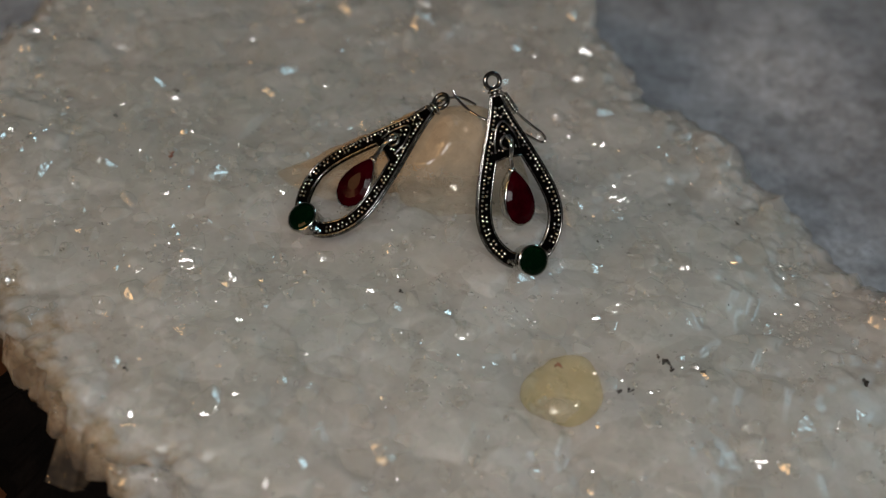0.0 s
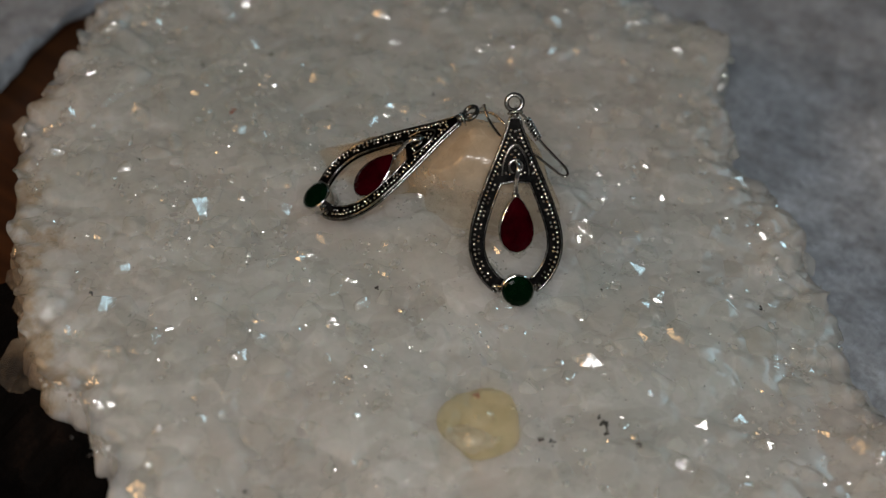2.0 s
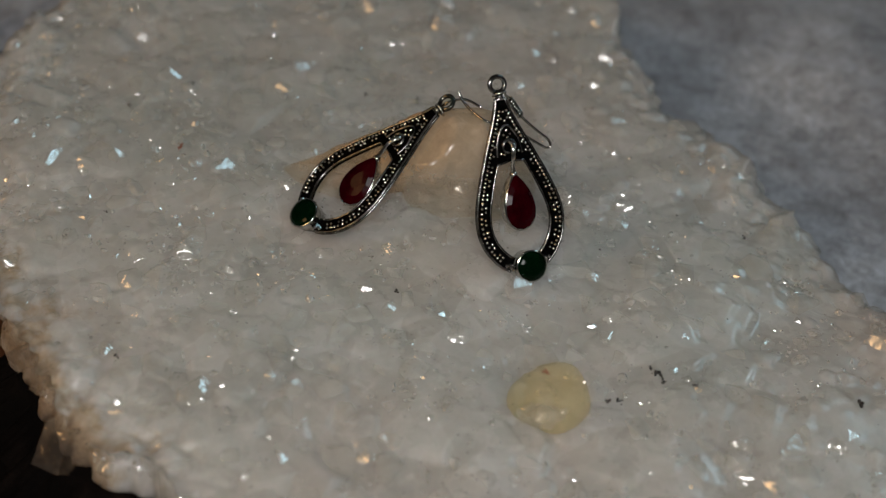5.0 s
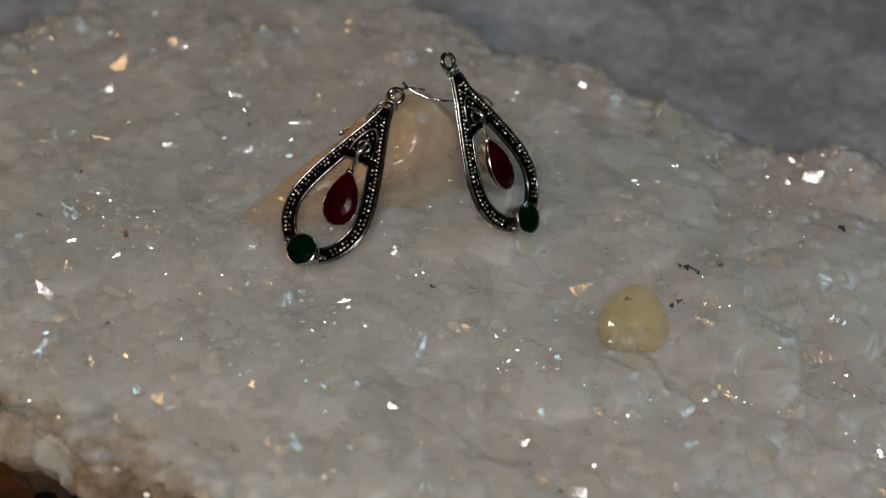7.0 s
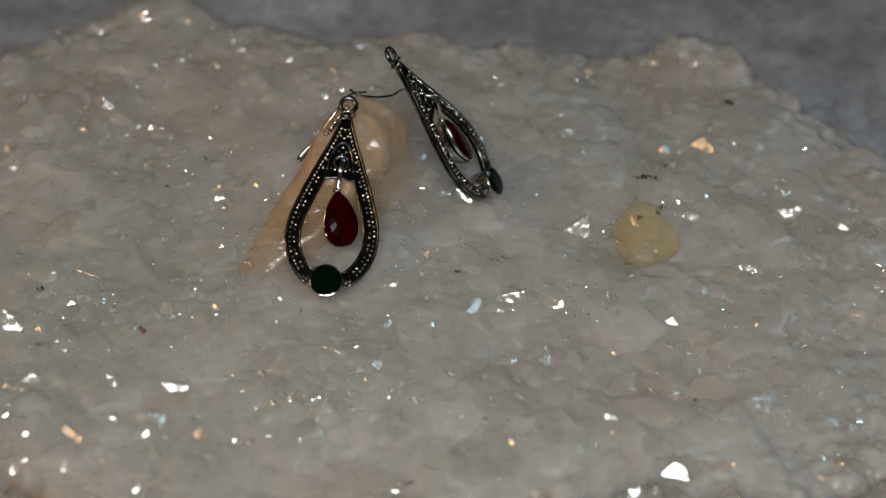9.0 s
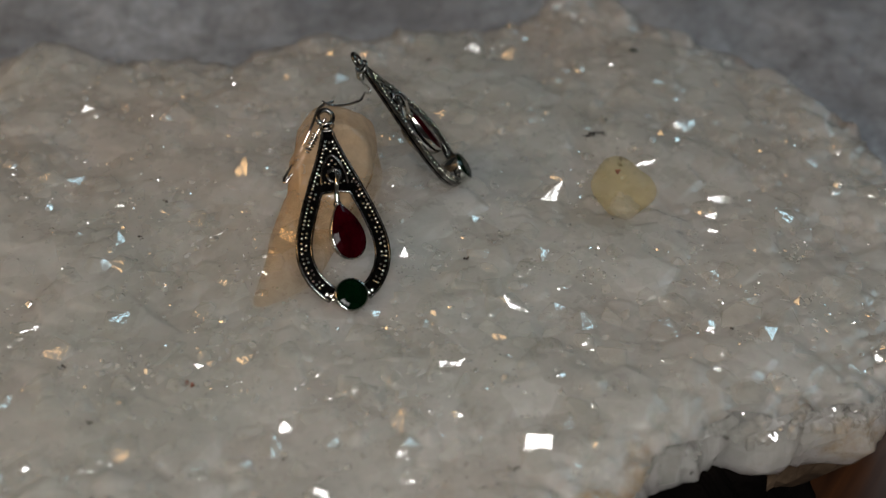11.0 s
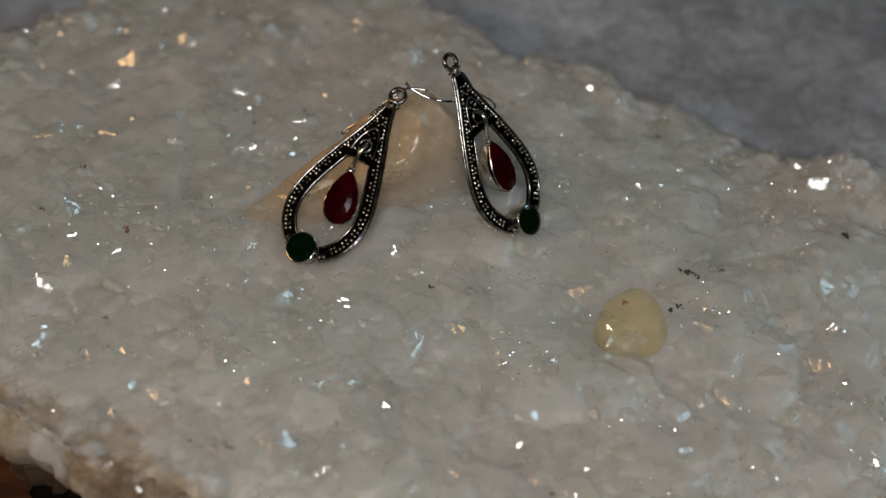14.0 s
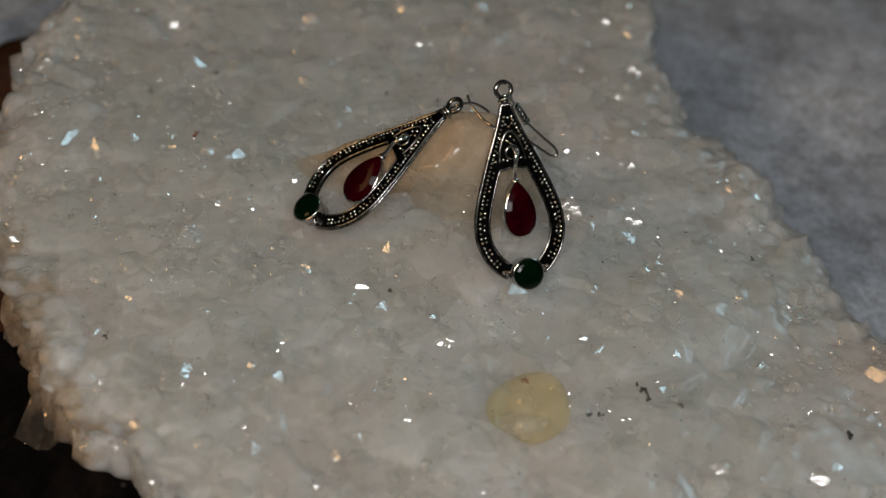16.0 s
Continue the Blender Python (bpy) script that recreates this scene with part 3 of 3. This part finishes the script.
def build_inclusions():
    bm = calcite_mesh()
    part("calcite_point", bm, CALCITE, cluster, "smooth translucent peach crystal propping the earrings", smooth=True)
    bm = bmesh.new()
    bmesh.ops.create_icosphere(bm, subdivisions=4, radius=1.0)
    for v in bm.verts:
        n = v.co.copy()
        v.co = Vector((n.x * 7.8 - n.z * 0.9, n.y * 7.2 + n.z * 1.2, n.z * 5.7)) * (1 + 0.26 * noise.noise(n * 1.2 + Vector((2, 0, 5))) + 0.03 * noise.noise(n * 3.4)) * MM
        v.co += Vector((46.4, -32.4, 45.4)) * MM
    part("honey_nodule", bm, HONEY, cluster, "smooth rounded honey-yellow crystal", smooth=True)
    rng = random.Random(3)
    dots = []
    for _ in range(26):
        a, r = rng.uniform(-math.pi, math.pi), 88 * math.sqrt(rng.random())
        x, y = r * math.cos(a), r * math.sin(a)
        dots.append((x, y, crown(x * MM, y * MM) / MM + 0.2, rng.uniform(0.25, 0.6), SPECK))
    for x, y, z, size, mat in (*dots, (44.9, -31.3, 51.3, 0.7, RUST), (65.2, -13.6, 41.4, 0.9, SPECK), (66.8, -15.0, 41.4, 0.8, SPECK), (63.2, -12.6, 41.6, 0.6, SPECK), (107.2, -2.7, 38.8, 1.0, SPECK),
                               (88.9, 21.5, 34.5, 0.6, SPECK), (-62.3, 9.2, 46.6, 1.0, RUST), (59.5, -25, 42.2, 0.7, SPECK), (57.6, -26, 42.2, 0.7, SPECK)):
        bm = bmesh.new()
        for _ in range(5):
            at = Vector((x + rng.gauss(0, 0.6 * size), y + rng.gauss(0, 0.6 * size), z + rng.uniform(-0.2, 0.2))) * MM
            bmesh.ops.create_icosphere(bm, subdivisions=1, radius=size * rng.uniform(0.25, 0.6) * MM, matrix=Matrix.Translation(at))
        for v in bm.verts:
            v.co += Vector((rng.uniform(-1, 1), rng.uniform(-1, 1), rng.uniform(-1, 1))) * 0.12 * MM
        part("mineral_speck", bm, mat, cluster, "tiny rust-brown speck" if mat is RUST else "tiny black speck")


build_inclusions()


# ---------------------------------------------------------------- the earrings
def half_width(v):
    """Half width of the drop-shaped frame at v millimetres over the green stone's centre."""
    table = ((-2.6, 1.0), (-1.6, 3.6), (0, 5.6), (3, 8.3), (7, 10.0), (10, 10.4), (14, 10.0), (20, 8.1), (27, 5.3), (33, 2.7), (38.3, 0.9))
    for (a, w0), (b, w1) in zip(table, table[1:]):
        if v <= b:
            s = (v - a) / (b - a)
            return w0 + (w1 - w0) * s
    return 0.9


def smooth_half(v):
    return sum(half_width(v + d) for d in (-2, -1, 0, 1, 2)) / 5


BAND = 3.1


def side_line(inset, lo, hi, n, side):
    out = []
    for k in range(n):
        v = lo + (hi - lo) * k / (n - 1)
        w = smooth_half(v)
        slope = (smooth_half(v + 0.3) - smooth_half(v - 0.3)) / 0.6
        l = math.hypot(1, slope)
        out.append(Vector((side * (w - inset / l), v + inset * slope / l, 0)))
    return out


def pear(scale_w, scale_h, n=36):
    out = []
    for k in range(n):
        t = math.tau * k / n
        out.append((scale_w / 0.82 * math.sin(t) * abs(math.sin(t / 2)) ** 0.72, scale_h * math.cos(t)))
    return out


def build_earring(label, swing):
    """Local space: x across, y up the drop, z out of its face, in millimetres; origin at the green stone."""
    ear = tagged(new("earring"), label, "earring", "pair of drop earrings")
    # plate
    bm = bmesh.new()
    right = side_line(0, -0.6, 38.3, 44, 1)
    inner = [p for p in side_line(BAND, -0.4, 25.0, 30, 1)]
    inner = [p for p in inner if p.x > 1.5]
    loop = right + [Vector((-p.x, p.y, 0)) for p in right[::-1]]
    loop += [Vector((-p.x, p.y, 0)) for p in inner] + [Vector((0, inner[-1].y + 0.5, 0))] + inner[::-1]
    f = bm.faces.new([bm.verts.new(p * MM + Vector((0, 0, -0.7 * MM))) for p in loop])
    up = bmesh.ops.extrude_face_region(bm, geom=[f])
    bmesh.ops.translate(bm, verts=[g for g in up["geom"] if isinstance(g, bmesh.types.BMVert)], vec=(0, 0, 1.2 * MM))
    bmesh.ops.recalc_face_normals(bm, faces=list(bm.faces))
    part("frame_plate", bm, TARNISH, ear, "dark oxidised silver plate")
    # raised rims
    bm = bmesh.new()
    whole = side_line(0, -0.6, 38.3, 60, 1)
    tube(bm, [(p + Vector((0, 0, 0.35))) * MM for p in whole + [Vector((-p.x, p.y, 0)) for p in whole[::-1]]], 0.31 * MM, 8)
    tube(bm, [(p + Vector((0, 0, -0.45))) * MM for p in whole + [Vector((-p.x, p.y, 0)) for p in whole[::-1]]], 0.31 * MM, 8)
    part("outer_rim", bm, AGED, ear, "bright silver wire rim", smooth=True)
    bm = bmesh.new()
    mid = [Vector((-p.x, p.y, 0)) for p in inner] + [Vector((0, inner[-1].y + 0.5, 0))] + inner[::-1]
    tube(bm, [(p + Vector((0, 0, 0.35))) * MM for p in mid], 0.28 * MM, 8)
    part("inner_rim", bm, AGED, ear, "bright silver wire rim", smooth=True)
    # small arch in the upper corner
    bm = bmesh.new()
    arch = spline([(-3.0, 25.6, 0), (-2.6, 28.5, 0), (-1.4, 31.3, 0), (0, 32.4, 0), (1.4, 31.3, 0), (2.6, 28.5, 0), (3.0, 25.6, 0)], 5)
    tube(bm, [(p + Vector((0, 0, 0.6))) * MM for p in arch], 0.36 * MM, 8)
    part("arch_wire", bm, AGED, ear, smooth=True)
    # granulation
    bm = bmesh.new()
    for side in (1, -1):
        for row, (inset, gap) in enumerate(((0.90, 2), (1.85, 3))):
            line = side_line(inset, 1.0, 36.2 if row == 0 else 24.5, 120, side)
            far, count, last = 0.0, 0, line[0]
            for p in line:
                far += (p - last).length
                last = p
                if far > 0.9:
                    far = 0.0
                    count += 1
                    if row == 1 and count % gap == 0:
                        continue
                    ball(bm, Vector((p.x, p.y, 0.62)) * MM, (0.37 if row == 0 else 0.35) * MM, 8, 6)
    for x, y in ((0, 35.4), (-0.75, 34.0), (0.75, 34.0), (0, 33.4), (-2.3, 30.9), (2.3, 30.9), (-3.3, 28.0), (3.3, 28.0), (0, 31.2), (-0.8, 30.3), (0.8, 30.3),
                 (-2.1, 26.2), (-1.2, 25.9), (1.2, 25.9), (2.1, 26.2), (-3.9, 26.0), (3.9, 26.0), (0, 29.6)):
        ball(bm, Vector((x, y, 0.62)) * MM, 0.36 * MM, 8, 6)
    tagged(part("granulation", bm, BEAD, ear, "rows of tiny silver beads", smooth=True), kind="stuff")
    # loop and link that carry the red drop
    bm = bmesh.new()
    torus(bm, Vector((0, 27.6, 1.0)) * MM, 1.45 * MM, 0.42 * MM)
    part("inner_loop", bm, AGED, ear, smooth=True)
    bm = bmesh.new()
    tube(bm, [p * MM for p in spline([(0.2, 28.6, 0.9), (0.5, 27.6, 2.1), (0.2, 25.6, 2.2), (0, 23.6, 1.4), (0, 21.1, 0.7)], 5)], 0.55 * MM, 8)
    ball(bm, Vector((0, 21.0, 0.6)) * MM, 1.0 * MM)
    part("drop_link", bm, SILVER, ear, smooth=True)
    # red pear-cut drop
    drop = tagged(new("red_drop"), "pear-cut red stone in a silver cup")
    drop.parent = ear
    drop.matrix_basis = Matrix.Translation((0, 0.0211, 0.0006)) @ pose(0, 0, 0, *swing) @ Matrix.Translation((0, -0.0063, -0.0004))
    bm = bmesh.new()
    rings = [[(x * f * MM, y * f * MM, z * MM) for x, y in pear(3.95, 6.5)] for f, z in ((0.40, -4.0), (0.66, -3.5), (0.88, -2.1), (0.99, -0.4), (1.02, 0.9), (1.0, 1.15), (0.93, 1.15))]
    loft(bm, rings)
    part("bezel", bm, SILVER, drop, "bright silver cup", smooth=True)
    bm = bmesh.new()
    rings = [[(x * f * MM, y * f * MM, z * MM) for x, y in pear(3.92, 6.45, 16)] for f, z in ((1.0, 1.0), (0.96, 1.4), (0.68, 1.95), (0.35, 2.12))]
    loft(bm, rings)
    part("gem", bm, RUBY, drop, "dark red faceted pear stone")
    # green stone
    stone = tagged(new("green_setting"), "round green stone in a deep silver cup")
    stone.parent = ear
    stone.matrix_basis = pose(0, 0, 0.0007)

    def circle(r, z, n=32):
        return [(r * math.cos(math.tau * k / n) * MM, r * math.sin(math.tau * k / n) * MM, z * MM) for k in range(n)]

    bm = bmesh.new()
    loft(bm, [circle(2.7, -3.2), circle(3.2, -2.9), circle(3.45, 0), circle(3.7, 1.6), circle(3.7, 1.9), circle(3.4, 2.0)])
    part("bezel", bm, SILVER, stone, "bright silver cup", smooth=True)
    bm = bmesh.new()
    loft(bm, [circle(3.45, 1.8, 16), circle(3.4, 2.05, 16), circle(2.9, 2.35, 16), circle(2.2, 2.55, 16)])
    part("gem", bm, EMERALD, stone, "dark green faceted stone")
    for side in (1, -1):
        bm = bmesh.new()
        rng = random.Random(11)
        for _ in range(9):
            ball(bm, Vector((side * (4.2 + rng.uniform(-0.6, 0.9)), rng.uniform(-0.3, 1.0), 0.3 + rng.uniform(-0.3, 0.5))) * MM, rng.uniform(0.4, 0.7) * MM, 7, 5)
        part("solder_joint", bm, SILVER, ear, "rough bright solder")
    # top rings
    bm = bmesh.new()
    torus(bm, Vector((0, 41.6, 0)) * MM, 1.75 * MM, 0.55 * MM)
    ball(bm, Vector((0, 38.9, 0)) * MM, 0.95 * MM)
    part("top_ring", bm, AGED, ear, smooth=True)
    bm = bmesh.new()
    torus(bm, Vector((0.2, 39.4, -0.2)) * MM, 1.5 * MM, 0.30 * MM, Euler((radians(75), radians(20), 0)).to_matrix())
    part("jump_ring", bm, SILVER, ear, smooth=True)
    return ear


def place_earring(ear, stone, ring, face, hook):
    up = (Vector(ring) - Vector(stone)).normalized()
    out = Vector(face)
    out = (out - up * out.dot(up)).normalized()
    m = Matrix((up.cross(out), up, out)).transposed().to_4x4()
    m.translation = (Vector(stone) - out) * MM
    ear.matrix_basis = m
    back = m.inverted()
    line = spline(hook, 10)
    bm = bmesh.new()
    tube(bm, [back @ (p * MM) for p in line], 0.32 * MM, 8)
    part("ear_hook", bm, SILVER, ear, "thin silver ear wire", smooth=True)
    bm = bmesh.new()
    a, b = Vector(hook[1]), Vector(hook[2])
    d = (b - a).normalized()
    s = d.orthogonal().normalized()
    u = d.cross(s)
    turns, n = 7, 7 * 12
    tube(bm, [back @ ((a.lerp(b, k / n) + 0.68 * (math.cos(k * math.tau / 12) * s + math.sin(k * math.tau / 12) * u)) * MM) for k in range(n + 1)], 0.26 * MM, 6)
    part("wire_coil", bm, SILVER, ear, "fine coiled silver wire", smooth=True)


right_ear = build_earring("oxidised silver earring with red and green stones, leaning upright", (0, 11, 0))
place_earring(right_ear, *LEANING[1],
              [(13.9, 21.8, 77.8), (16.0, 23.8, 74.5), (18.6, 25.2, 69.5), (22.0, 27.0, 65.2), (24.6, 28.0, 62.6), (25.6, 28.0, 61.0), (24.8, 27.2, 60.6), (22.4, 26.0, 62.4), (17.5, 23.2, 66.8), (12.5, 21.0, 68.6), (8.5, 22.2, 69.2), (5.2, 23.8, 70.4), (3.6, 24.9, 71.9)])
left_ear = build_earring("oxidised silver earring with red and green stones, lying back", (9, 10, 13))
place_earring(left_ear, *LEANING[0],
              [(1.7, 22.6, 69.5), (-1.5, 22.8, 66.8), (-5.2, 23.2, 63.0), (-8.4, 23.8, 60.4), (-11.2, 24.3, 58.4), (-10.4, 25.2, 58.9), (-5.5, 25.0, 62.2), (0, 25.2, 67.2), (4.5, 26.6, 68.8), (9.0, 26.0, 68.2)])

build_crystals()


def motions():
    """The turntable swings to and fro and carries all that lies on it."""
    for thing in (turntable, cloth, cluster, left_ear, right_ear):
        rest = thing.matrix_basis.copy()
        walk(thing, [(t, Matrix.Rotation(radians(turn), 4, "Z") @ rest) for t, turn in TURNS])


motions()
